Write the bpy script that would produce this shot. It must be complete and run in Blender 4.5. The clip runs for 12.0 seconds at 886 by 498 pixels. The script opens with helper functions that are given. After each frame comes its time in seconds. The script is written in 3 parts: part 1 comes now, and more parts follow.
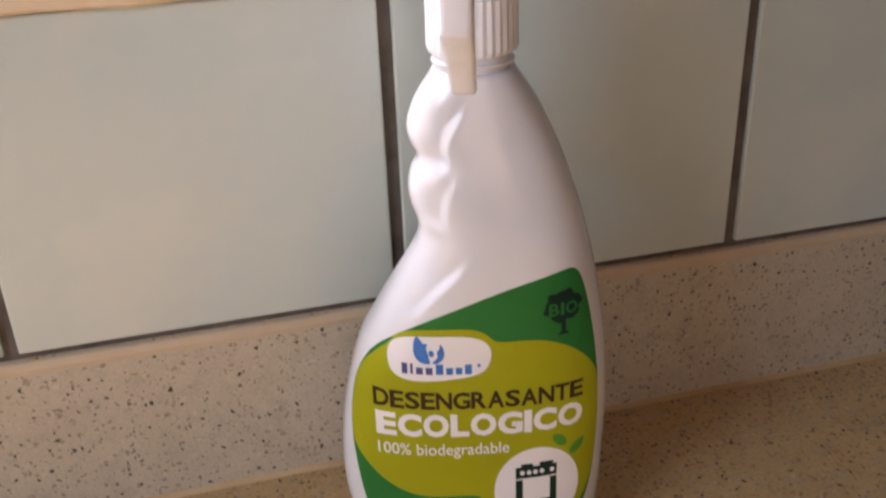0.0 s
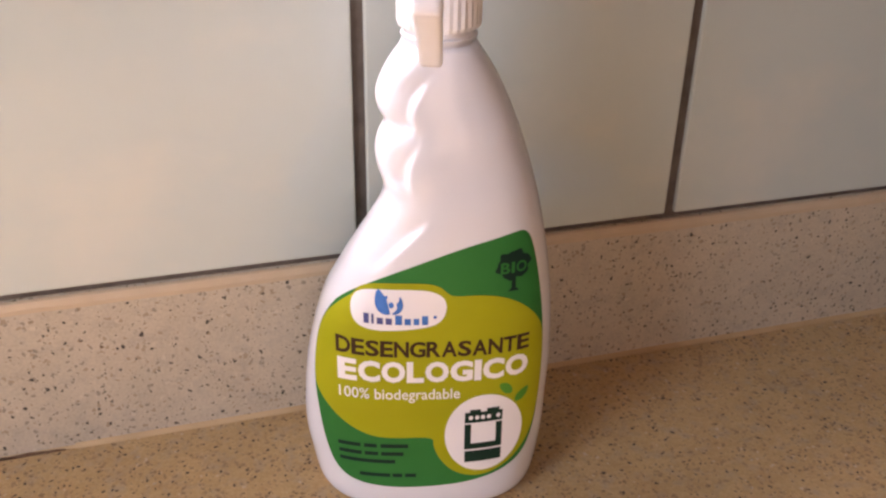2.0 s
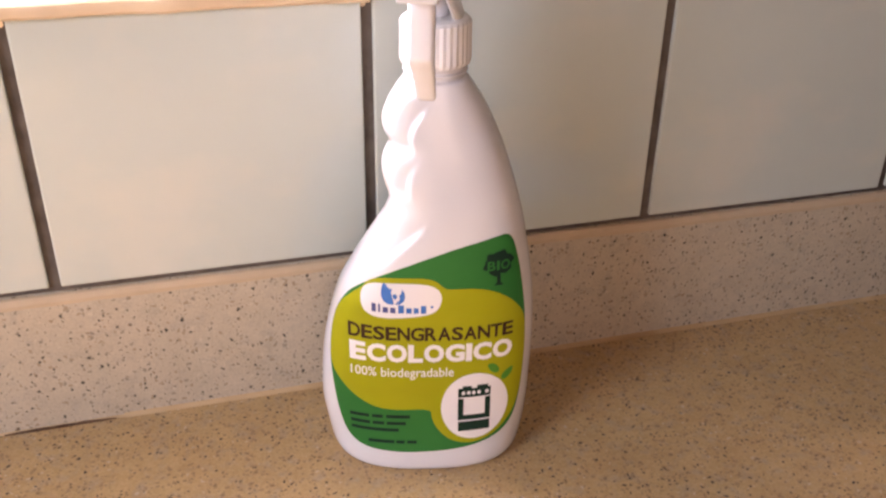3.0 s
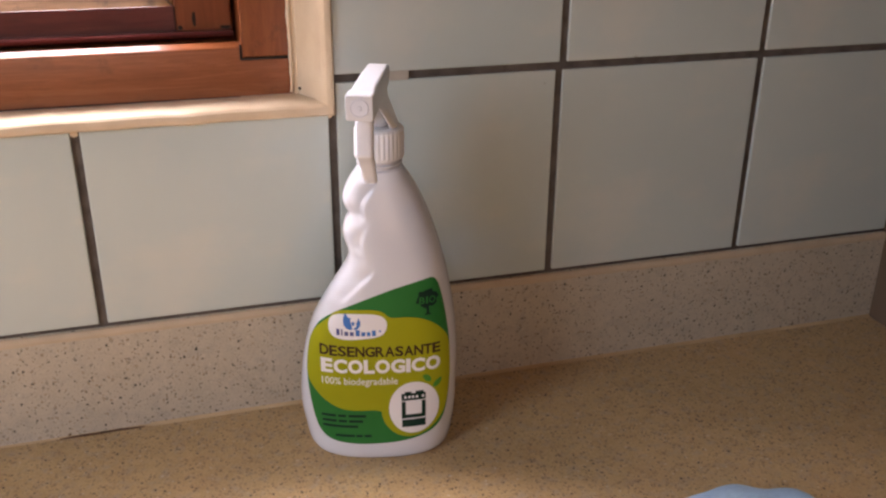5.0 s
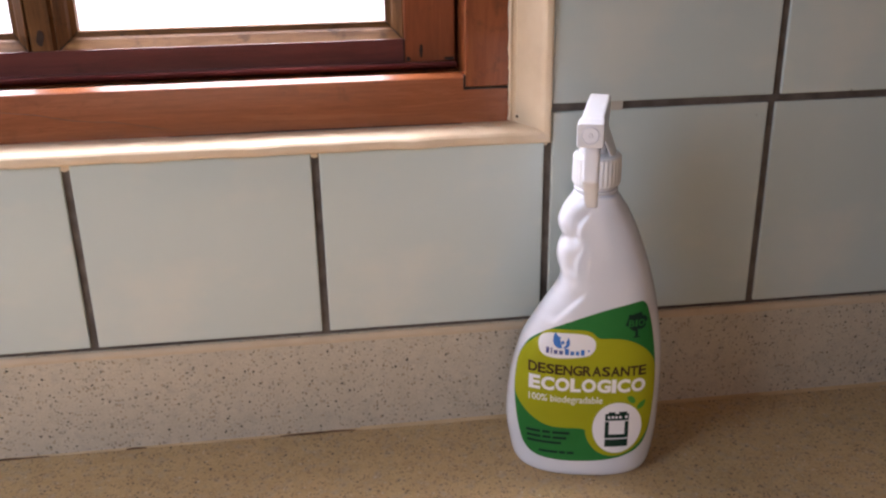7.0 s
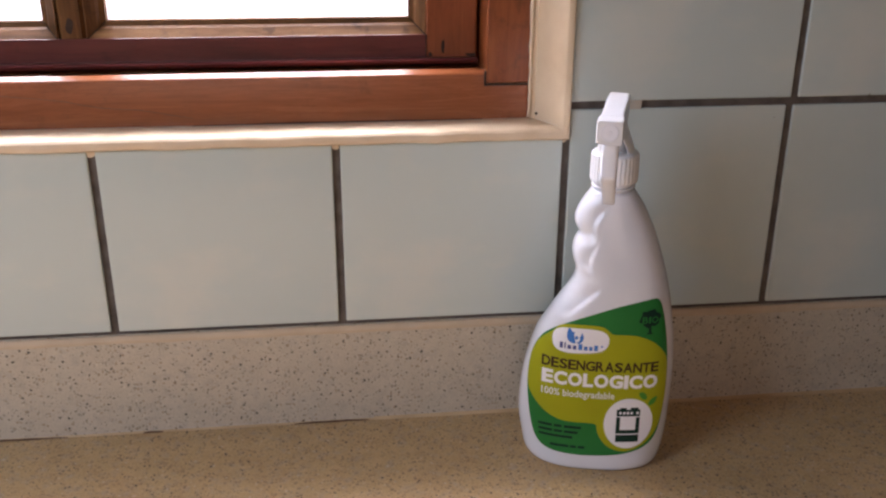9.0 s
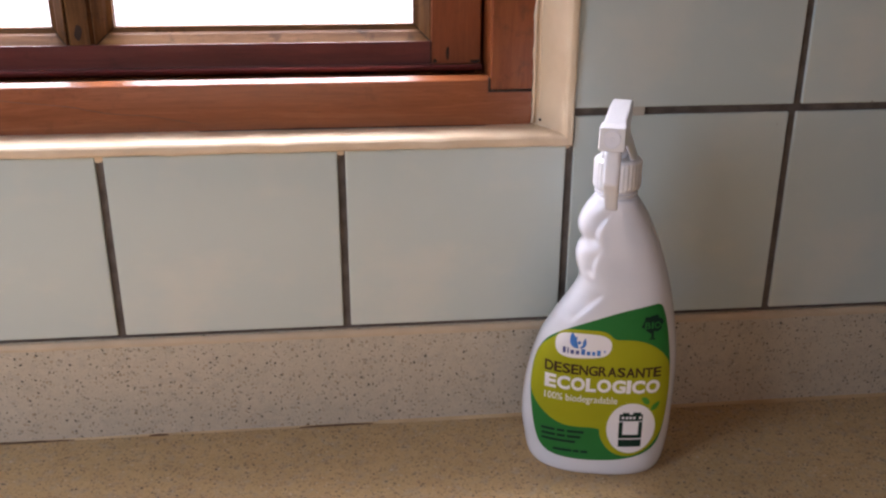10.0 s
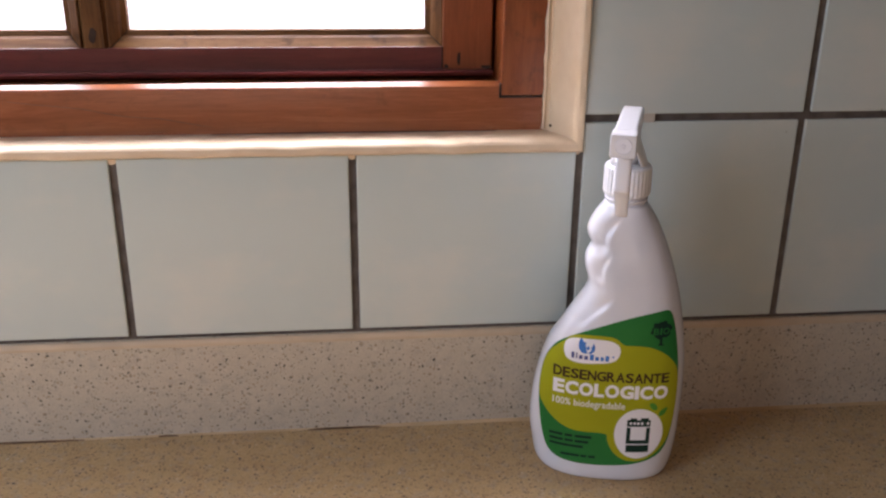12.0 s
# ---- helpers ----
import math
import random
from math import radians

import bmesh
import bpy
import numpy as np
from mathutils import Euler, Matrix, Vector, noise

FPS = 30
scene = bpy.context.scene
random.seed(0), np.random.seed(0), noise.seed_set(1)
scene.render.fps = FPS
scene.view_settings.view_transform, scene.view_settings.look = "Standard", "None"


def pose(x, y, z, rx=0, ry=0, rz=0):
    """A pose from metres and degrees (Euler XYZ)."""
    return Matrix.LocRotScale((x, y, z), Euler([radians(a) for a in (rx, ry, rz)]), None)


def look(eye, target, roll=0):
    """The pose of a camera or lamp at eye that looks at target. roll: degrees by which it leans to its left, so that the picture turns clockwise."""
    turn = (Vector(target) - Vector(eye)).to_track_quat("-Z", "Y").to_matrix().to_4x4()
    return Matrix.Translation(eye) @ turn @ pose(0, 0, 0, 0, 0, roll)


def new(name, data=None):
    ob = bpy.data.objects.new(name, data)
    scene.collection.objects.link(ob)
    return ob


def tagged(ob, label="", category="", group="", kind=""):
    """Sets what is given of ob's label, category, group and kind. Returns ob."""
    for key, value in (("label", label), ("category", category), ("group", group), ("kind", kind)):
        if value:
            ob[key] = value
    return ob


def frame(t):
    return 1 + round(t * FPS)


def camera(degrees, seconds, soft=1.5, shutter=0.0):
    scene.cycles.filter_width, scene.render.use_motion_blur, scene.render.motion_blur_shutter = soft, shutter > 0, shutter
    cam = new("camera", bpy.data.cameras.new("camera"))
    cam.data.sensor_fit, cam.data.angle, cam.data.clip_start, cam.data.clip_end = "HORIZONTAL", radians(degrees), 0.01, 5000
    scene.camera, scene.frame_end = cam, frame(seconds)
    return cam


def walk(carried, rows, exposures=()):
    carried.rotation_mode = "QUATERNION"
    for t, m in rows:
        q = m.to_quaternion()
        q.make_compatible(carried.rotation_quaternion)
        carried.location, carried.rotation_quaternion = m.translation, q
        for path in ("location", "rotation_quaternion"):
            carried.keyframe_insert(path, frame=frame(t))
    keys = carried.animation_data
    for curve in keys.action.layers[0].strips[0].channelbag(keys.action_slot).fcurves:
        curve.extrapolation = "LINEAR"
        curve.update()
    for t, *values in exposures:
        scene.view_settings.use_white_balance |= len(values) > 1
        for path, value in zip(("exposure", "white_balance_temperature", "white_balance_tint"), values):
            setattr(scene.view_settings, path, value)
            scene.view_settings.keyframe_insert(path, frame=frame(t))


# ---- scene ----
cam = camera(51.4, 12.0, soft=2.3, shutter=0.4)
PATH = [
    (0, (-0.067, -0.335, 1.157), (0.374, 1.408, 0.283), -2.2),
    (0.5, (-0.069, -0.34, 1.151), (0.396, 1.368, 0.225), -1.1),
    (1, (-0.076, -0.348, 1.157), (0.422, 1.346, 0.221), 0.2),
    (1.5, (-0.078, -0.352, 1.161), (0.447, 1.337, 0.229), 0.9),
    (2, (-0.077, -0.358, 1.166), (0.457, 1.325, 0.23), 1.2),
    (2.5, (-0.08, -0.387, 1.183), (0.429, 1.282, 0.209), 0.6),
    (3, (-0.083, -0.41, 1.2), (0.408, 1.272, 0.239), 0.9),
    (3.5, (-0.081, -0.434, 1.224), (0.399, 1.282, 0.319), 0.3),
    (3.7, (-0.078, -0.451, 1.228), (0.378, 1.282, 0.342), 0.2),
    (5.3, (-0.106, -0.575, 1.253), (0.436, 1.19, 0.488), 0.4),
    (5.5, (-0.111, -0.576, 1.253), (0.397, 1.204, 0.5), -0.4),
    (6, (-0.13, -0.574, 1.251), (0.262, 1.233, 0.493), -0.7),
    (6.5, (-0.142, -0.576, 1.256), (0.155, 1.254, 0.509), -0.7),
    (7, (-0.148, -0.58, 1.256), (0.092, 1.265, 0.526), -0.9),
    (9, (-0.153, -0.588, 1.255), (0.063, 1.26, 0.524), 0.2),
    (9.5, (-0.155, -0.591, 1.258), (0.057, 1.259, 0.531), 0.4),
    (10, (-0.152, -0.592, 1.257), (0.051, 1.261, 0.535), 0.2),
    (10.5, (-0.154, -0.593, 1.257), (0.037, 1.26, 0.534), 0),
    (11, (-0.155, -0.593, 1.258), (0.037, 1.261, 0.536), 0.2),
    (11.5, (-0.159, -0.592, 1.256), (0.033, 1.261, 0.531), 0.7),
    (12, (-0.156, -0.594, 1.259), (0.038, 1.262, 0.543), 0.6),
]
EXPOSURES = [(0.0, 0.17, 7250, 32), (0.5, 0.3, 7550, 35), (1.0, 0.45, 7550, 38), (1.5, 0.5, 7550, 39), (2.0, 0.6, 7550, 39), (2.5, 0.85, 7650, 40), (3.0, 0.75, 7650, 40),
             (3.5, 0.7, 7550, 39), (5.3, 0.0, 7300, 34), (5.5, 0.0, 7300, 34), (6.0, 0.04, 7050, 34), (6.5, 0.02, 6850, 33), (7.0, -0.07, 6750, 31), (12.0, -0.2, 6750, 31)]
walk(cam, [(t, look(eye, target, roll)) for t, eye, target, roll in PATH], EXPOSURES)

# ---- world and lights ----
world = bpy.data.worlds.new("sky")
scene.world = world
world.use_nodes = True
wn = world.node_tree
sky = wn.nodes.new("ShaderNodeTexSky")
sky.sky_type, sky.sun_disc = "NISHITA", False
sky.sun_elevation, sky.sun_rotation = radians(40), radians(200)
wn.links.new(sky.outputs[0], wn.nodes["Background"].inputs[0])
wn.nodes["Background"].inputs[1].default_value = 0.1


def area_lamp(name, m, width, height, watts, colour):
    data = bpy.data.lights.new(name, "AREA")
    data.shape, data.size, data.size_y, data.energy, data.color = "RECTANGLE", width, height, watts, colour
    ob = new(name, data)
    ob.matrix_world = m
    return ob


# daylight outside the kitchen window, and two fill lamps added at unseen openings
area_lamp("window_daylight", look((-0.45, 0.62, 2.00), (-0.40, -0.10, 1.20)), 1.30, 0.80, 130.0, (0.86, 0.94, 1.0))
area_lamp("side_fill_lamp", look((-1.04, -0.62, 1.50), (-0.30, -0.02, 1.00)), 0.44, 0.60, 6.4, (0.58, 0.83, 1.0))
area_lamp("far_fill_lamp", look((-0.52, -2.46, 1.60), (-0.40, 0.0, 1.15)), 0.94, 1.10, 3.6, (1.0, 0.78, 0.55))


# ---- materials ----
def shader(name):
    mat = bpy.data.materials.new(name)
    mat.use_nodes = True
    nt = mat.node_tree
    return mat, nt, nt.nodes["Principled BSDF"]


def node(nt, kind, **values):
    n = nt.nodes.new(kind)
    for key, value in values.items():
        n.inputs[key].default_value = value
    return n


def coords(nt, scale=(1, 1, 1)):
    tc = nt.nodes.new("ShaderNodeTexCoord")
    mp = node(nt, "ShaderNodeMapping", Scale=scale)
    nt.links.new(tc.outputs["Object"], mp.inputs["Vector"])
    return mp.outputs["Vector"]


def ramp(nt, value, stops):
    r = nt.nodes.new("ShaderNodeValToRGB")
    while len(r.color_ramp.elements) < len(stops):
        r.color_ramp.elements.new(0.5)
    for e, (p, c) in zip(r.color_ramp.elements, stops):
        e.position, e.color = p, (*c, 1) if len(c) == 3 else c
    nt.links.new(value, r.inputs[0])
    return r.outputs[0]


def mixed(nt, factor, a, b, mode="MIX"):
    m = nt.nodes.new("ShaderNodeMix")
    m.data_type, m.blend_type = "RGBA", mode
    for socket, v in ((m.inputs[0], factor), (m.inputs[6], a), (m.inputs[7], b)):
        if isinstance(v, bpy.types.NodeSocket):
            nt.links.new(v, socket)
        elif isinstance(v, tuple):
            socket.default_value = (*v, 1)
        else:
            socket.default_value = v
    return m.outputs[2]


def maths(nt, op, a, b=0.0):
    m = nt.nodes.new("ShaderNodeMath")
    m.operation = op
    for socket, v in zip(m.inputs, (a, b)):
        if isinstance(v, bpy.types.NodeSocket):
            nt.links.new(v, socket)
        else:
            socket.default_value = v
    return m.outputs[0]


def bumped(nt, bsdf, height, strength, distance):
    b = node(nt, "ShaderNodeBump", Strength=strength, Distance=distance)
    nt.links.new(height, b.inputs["Height"])
    nt.links.new(b.outputs[0], bsdf.inputs["Normal"])


def noisy(nt, vec, scale, detail=4.0, rough=0.5):
    n = node(nt, "ShaderNodeTexNoise", Scale=scale, Detail=detail, Roughness=rough)
    nt.links.new(vec, n.inputs["Vector"])
    return n.outputs["Fac"]


def plain(name, dark, light, rough=0.5, scale=60.0, bump=0.0, spec=0.5, metal=0.0):
    """A surface of one colour, uneven at two scales."""
    mat, nt, bsdf = shader(name)
    vec = coords(nt)
    fac = maths(nt, "ADD", maths(nt, "MULTIPLY", noisy(nt, vec, scale), 0.6), maths(nt, "MULTIPLY", noisy(nt, vec, scale * 0.13), 0.4))
    nt.links.new(ramp(nt, fac, [(0.35, dark), (0.65, light)]), bsdf.inputs["Base Color"])
    bsdf.inputs["Roughness"].default_value = rough
    bsdf.inputs["Specular IOR Level"].default_value = spec
    bsdf.inputs["Metallic"].default_value = metal
    if bump:
        bumped(nt, bsdf, noisy(nt, vec, scale * 3), bump, 0.001)
    return mat


def glaze_material():
    """Pale grey-green glazed wall tile with a faint cloudy glaze and painted-in pale reflections."""
    mat, nt, bsdf = shader("tile_glaze")
    info = nt.nodes.new("ShaderNodeObjectInfo")
    vec = coords(nt)
    shift = nt.nodes.new("ShaderNodeVectorMath")
    nt.links.new(vec, shift.inputs[0])
    spread = node(nt, "ShaderNodeCombineXYZ")
    nt.links.new(maths(nt, "MULTIPLY", info.outputs["Random"], 37.0), spread.inputs[0])
    nt.links.new(maths(nt, "MULTIPLY", info.outputs["Random"], 11.0), spread.inputs[2])
    nt.links.new(spread.outputs[0], shift.inputs[1])
    v = shift.outputs[0]
    cloud = noisy(nt, v, 9.0, 2.0)
    base = ramp(nt, cloud, [(0.2, (0.545, 0.622, 0.582)), (0.8, (0.567, 0.640, 0.600))])
    # pale beige patches painted in for the room's blurred reflection
    reflection_tint = noisy(nt, coords(nt, (1.0, 1.0, 1.6)), 11.0, 4.0, 0.55)
    base = mixed(nt, ramp(nt, reflection_tint, [(0.52, (0, 0, 0)), (0.66, (0.42, 0.42, 0.42))]), base, (0.70, 0.69, 0.60))
    tone = maths(nt, "ADD", maths(nt, "MULTIPLY", info.outputs["Random"], 0.06), 0.95)
    base = mixed(nt, 1.0, base, tone, "MULTIPLY")
    pit = node(nt, "ShaderNodeTexVoronoi", Scale=32.0)
    nt.links.new(v, pit.inputs["Vector"])
    near = maths(nt, "LESS_THAN", pit.outputs["Distance"], 0.028)
    sep = node(nt, "ShaderNodeSeparateColor")
    nt.links.new(pit.outputs["Color"], sep.inputs[0])
    chosen = maths(nt, "MULTIPLY", near, maths(nt, "GREATER_THAN", sep.outputs[0], 0.72))
    base = mixed(nt, maths(nt, "MULTIPLY", chosen, 0.6), base, (0.17, 0.13, 0.09))
    nt.links.new(base, bsdf.inputs["Base Color"])
    nt.links.new(ramp(nt, noisy(nt, v, 40.0), [(0.2, (0.085, 0.085, 0.085)), (0.8, (0.13, 0.13, 0.13))]), bsdf.inputs["Roughness"])
    return mat


def stone_material(name, ground_dark, ground_light, fleck):
    """Cream engineered stone full of dark flecks one or two millimetres long."""
    mat, nt, bsdf = shader(name)
    vec = coords(nt)
    warp = node(nt, "ShaderNodeTexNoise", Scale=520.0, Detail=2.0)
    nt.links.new(vec, warp.inputs["Vector"])
    off = nt.nodes.new("ShaderNodeVectorMath")
    off.operation = "MULTIPLY_ADD"
    nt.links.new(warp.outputs["Color"], off.inputs[0])
    off.inputs[1].default_value = (0.0034, 0.0034, 0.0034)
    nt.links.new(vec, off.inputs[2])
    cloud = noisy(nt, vec, 55.0, 5.0, 0.6)
    colour = ramp(nt, cloud, [(0.3, ground_dark), (0.7, ground_light)])
    patch = noisy(nt, vec, 130.0, 3.0, 0.6)
    colour = mixed(nt, ramp(nt, patch, [(0.50, (0, 0, 0)), (0.72, (0.38, 0.38, 0.38))]), colour, (0.30, 0.28, 0.25))
    fine = noisy(nt, vec, 700.0, 2.0)
    colour = mixed(nt, 0.13, colour, ramp(nt, fine, [(0.35, (0.30, 0.24, 0.17)), (0.65, (0.80, 0.70, 0.56))]))
    for scale, size, keep, tint, amount in ((420.0, 0.30, 0.60, fleck, 0.6), (360.0, 0.215, 0.42, (0.022, 0.018, 0.014), 0.92),
                                            (400.0, 0.32, 0.66, (0.27, 0.17, 0.09), 0.55), (300.0, 0.22, 0.80, (0.72, 0.64, 0.52), 0.4)):
        cell = node(nt, "ShaderNodeTexVoronoi", Scale=scale)
        nt.links.new(off.outputs[0], cell.inputs["Vector"])
        sep = node(nt, "ShaderNodeSeparateColor")
        nt.links.new(cell.outputs["Color"], sep.inputs[0])
        radius = maths(nt, "MULTIPLY", maths(nt, "ADD", sep.outputs[1], 0.4), size)
        spot = maths(nt, "MULTIPLY", maths(nt, "LESS_THAN", cell.outputs["Distance"], radius), maths(nt, "GREATER_THAN", sep.outputs[0], keep))
        colour = mixed(nt, maths(nt, "MULTIPLY", spot, amount), colour, tint)
    nt.links.new(colour, bsdf.inputs["Base Color"])
    nt.links.new(ramp(nt, noisy(nt, vec, 18.0), [(0.3, (0.30, 0.30, 0.30)), (0.7, (0.44, 0.44, 0.44))]), bsdf.inputs["Roughness"])
    bumped(nt, bsdf, noisy(nt, vec, 300.0), 0.05, 0.0005)
    return mat


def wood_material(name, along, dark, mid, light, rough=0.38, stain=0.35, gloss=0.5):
    """Varnished reddish wood with its grain along one axis."""
    mat, nt, bsdf = shader(name)
    stretch = {"x": (1.0, 14.0, 14.0), "z": (14.0, 14.0, 1.0)}[along]
    vec = coords(nt, stretch)
    warp = noisy(nt, vec, 3.0, 3.0)
    wave = node(nt, "ShaderNodeTexNoise", Scale=6.5, Detail=6.0, Roughness=0.62, Distortion=0.9)
    nt.links.new(vec, wave.inputs["Vector"])
    fine = noisy(nt, coords(nt, tuple(4 * s for s in stretch)), 14.0, 4.0, 0.7)
    fac = maths(nt, "ADD", maths(nt, "MULTIPLY", wave.outputs["Fac"], 0.6), maths(nt, "ADD", maths(nt, "MULTIPLY", fine, 0.22), maths(nt, "MULTIPLY", warp, 0.18)))
    colour = ramp(nt, fac, [(0.33, dark), (0.5, mid), (0.68, light)])
    line = ramp(nt, wave.outputs["Fac"], [(0.485, (1, 1, 1)), (0.5, (0.62, 0.54, 0.5)), (0.515, (1, 1, 1))])
    colour = mixed(nt, 0.35, colour, mixed(nt, 1.0, colour, line, "MULTIPLY"))
    grime = noisy(nt, coords(nt), 11.0, 4.0)
    colour = mixed(nt, ramp(nt, grime, [(0.55, (0, 0, 0)), (0.8, (0.6, 0.6, 0.6))]), colour, dark)
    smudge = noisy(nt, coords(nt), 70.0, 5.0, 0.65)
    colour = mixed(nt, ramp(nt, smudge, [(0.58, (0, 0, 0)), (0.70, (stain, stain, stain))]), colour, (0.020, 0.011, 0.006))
    nt.links.new(colour, bsdf.inputs["Base Color"])
    bsdf.inputs["Roughness"].default_value = rough
    bsdf.inputs["Specular IOR Level"].default_value = gloss
    bumped(nt, bsdf, fac, 0.08, 0.001)
    return mat


TILE = glaze_material()
GROUT = plain("grey_grout", (0.080, 0.066, 0.056), (0.165, 0.138, 0.118), 0.9, 90.0, 0.4, 0.2)
PALE_GROUT = plain("pale_grout", (0.42, 0.38, 0.31), (0.52, 0.47, 0.39), 0.7, 120.0, 0.3, 0.3)
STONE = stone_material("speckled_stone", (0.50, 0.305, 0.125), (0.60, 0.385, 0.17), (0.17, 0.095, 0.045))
STONE_COOL_LIT = stone_material("cool_lit_stone", (0.50, 0.434, 0.330), (0.58, 0.505, 0.392), (0.16, 0.13, 0.105))
SEALANT = plain("sealant", (0.46, 0.31, 0.16), (0.62, 0.45, 0.26), 0.45, 40.0, 0.3)
TOP_SEAL = plain("cream_seal", (0.52, 0.40, 0.27), (0.62, 0.49, 0.34), 0.5, 50.0, 0.3)
JOINT_STAIN = plain("brown_joint", (0.07, 0.032, 0.016), (0.20, 0.11, 0.06), 0.9, 160.0, 0.3)
GAP = plain("brown_gap", (0.010, 0.006, 0.004), (0.05, 0.028, 0.016), 0.9, 120.0, 0.3)
PAINT = plain("cream_paint", (0.66, 0.50, 0.325), (0.78, 0.625, 0.44), 0.32, 45.0, 0.35)
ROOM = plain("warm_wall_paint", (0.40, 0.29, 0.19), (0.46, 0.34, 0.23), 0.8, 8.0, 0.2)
# dark brown so that the unseen east wall throws little light back
LIGHT_BLOCK = plain("dark_light_block", (0.13, 0.08, 0.05), (0.17, 0.11, 0.07), 0.7, 8.0, 0.2)
CEILING = plain("white_ceiling_paint", (0.74, 0.71, 0.66), (0.80, 0.77, 0.72), 0.85, 8.0, 0.2)
FLOOR = plain("terracotta_floor", (0.22, 0.12, 0.07), (0.32, 0.19, 0.12), 0.5, 12.0, 0.2)
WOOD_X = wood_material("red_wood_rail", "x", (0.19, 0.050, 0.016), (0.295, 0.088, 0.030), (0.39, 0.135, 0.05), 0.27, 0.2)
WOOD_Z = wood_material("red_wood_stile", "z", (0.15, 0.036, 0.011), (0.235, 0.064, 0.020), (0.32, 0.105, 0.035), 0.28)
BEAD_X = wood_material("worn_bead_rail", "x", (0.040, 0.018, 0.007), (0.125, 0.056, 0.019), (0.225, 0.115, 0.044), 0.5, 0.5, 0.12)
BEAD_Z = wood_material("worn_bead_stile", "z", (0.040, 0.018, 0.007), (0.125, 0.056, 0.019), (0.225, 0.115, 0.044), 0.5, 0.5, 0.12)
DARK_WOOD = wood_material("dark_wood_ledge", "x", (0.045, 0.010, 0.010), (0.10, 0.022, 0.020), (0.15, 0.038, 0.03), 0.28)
PLASTIC = plain("white_plastic", (0.66, 0.67, 0.705), (0.70, 0.71, 0.74), 0.15, 25.0)
CAP_PLASTIC = plain("white_matt_plastic", (0.73, 0.74, 0.76), (0.77, 0.78, 0.79), 0.3, 25.0)
TRIGGER_PLASTIC = plain("ivory_plastic", (0.79, 0.81, 0.87), (0.83, 0.85, 0.90), 0.20, 25.0)
GREEN = plain("dark_green_print", (0.009, 0.150, 0.028), (0.014, 0.185, 0.038), 0.5, 30.0, spec=0.18)
LIME = plain("lime_print", (0.315, 0.325, 0.006), (0.355, 0.365, 0.009), 0.5, 30.0, spec=0.18)
WHITE_INK = plain("white_print", (0.78, 0.77, 0.79), (0.82, 0.81, 0.82), 0.5, 30.0, spec=0.18)
BROWN_INK = plain("brown_print", (0.045, 0.02, 0.008), (0.06, 0.03, 0.012), 0.5, 30.0, spec=0.18)
BOTTLE_GREEN = plain("black_green_print", (0.003, 0.022, 0.014), (0.006, 0.034, 0.021), 0.5, 30.0, spec=0.18)
BLUE_INK = plain("blue_print", (0.03, 0.13, 0.42), (0.06, 0.24, 0.62), 0.5, 200.0, spec=0.18)
NAVY_INK = plain("navy_print", (0.07, 0.08, 0.22), (0.10, 0.12, 0.30), 0.5, 60.0, spec=0.18)
LEAF_INK = plain("leaf_print", (0.04, 0.22, 0.02), (0.07, 0.28, 0.03), 0.5, 60.0, spec=0.18)
BLUE_CLOTH = plain("light_blue_cloth", (0.36, 0.55, 0.75), (0.46, 0.65, 0.84), 0.9, 300.0, 0.6, 0.2)
GLASS, gnt, gb = shader("window_glass")
gb.inputs["Transmission Weight"].default_value, gb.inputs["Roughness"].default_value, gb.inputs["IOR"].default_value = 1.0, 0.0, 1.45


# ---- mesh helpers ----
def mesh_from(name, bm, mat, smooth=False):
    me = bpy.data.meshes.new(name)
    bmesh.ops.recalc_face_normals(bm, faces=bm.faces)
    bm.to_mesh(me)
    bm.free()
    me.materials.append(mat)
    if smooth:
        for p in me.polygons:
            p.use_smooth = True
    return me


def part(name, bm, mat, parent=None, label="", smooth=False):
    ob = new(name, mesh_from(name, bm, mat, smooth))
    if parent is not None:
        ob.parent = parent
    if label:
        ob["label"] = label
    return ob


def add_box(bm, x0, x1, y0, y1, z0, z1, bevel=0.0, segments=2):
    made = bmesh.ops.create_cube(bm, size=1.0, matrix=Matrix.LocRotScale(((x0 + x1) / 2, (y0 + y1) / 2, (z0 + z1) / 2), None, (x1 - x0, y1 - y0, z1 - z0)))
    if bevel:
        edges = list({e for v in made["verts"] for e in v.link_edges})
        bmesh.ops.bevel(bm, geom=edges, offset=bevel, segments=segments, profile=0.5, affect="EDGES")


def box(*args, **kw):
    bm = bmesh.new()
    add_box(bm, *args, **kw)
    return bm


def add_prism(bm, outline, axis, a, b):
    """A solid with the given outline, drawn out along axis from a to b. The outline's two numbers are the other axes in order."""
    def at(p, q, w):
        return {"x": (w, p, q), "y": (p, w, q), "z": (p, q, w)}[axis]
    lo = [bm.verts.new(at(p, q, a)) for p, q in outline]
    hi = [bm.verts.new(at(p, q, b)) for p, q in outline]
    k = len(outline)
    bm.faces.new(lo), bm.faces.new(hi[::-1])
    for i in range(k):
        bm.faces.new((lo[i], lo[(i + 1) % k], hi[(i + 1) % k], hi[i]))


def prism(outline, axis, a, b):
    bm = bmesh.new()
    add_prism(bm, outline, axis, a, b)
    return bm


def add_rings(bm, rings, close=True):
    """A skin over closed rings of equally many points, with both ends capped."""
    rows = [[bm.verts.new(p) for p in ring] for ring in rings]
    k = len(rows[0])
    for a, b in zip(rows, rows[1:]):
        for i in range(k):
            bm.faces.new((a[i], a[(i + 1) % k], b[(i + 1) % k], b[i]))
    if close:
        bm.faces.new(rows[0][::-1]), bm.faces.new(rows[-1])


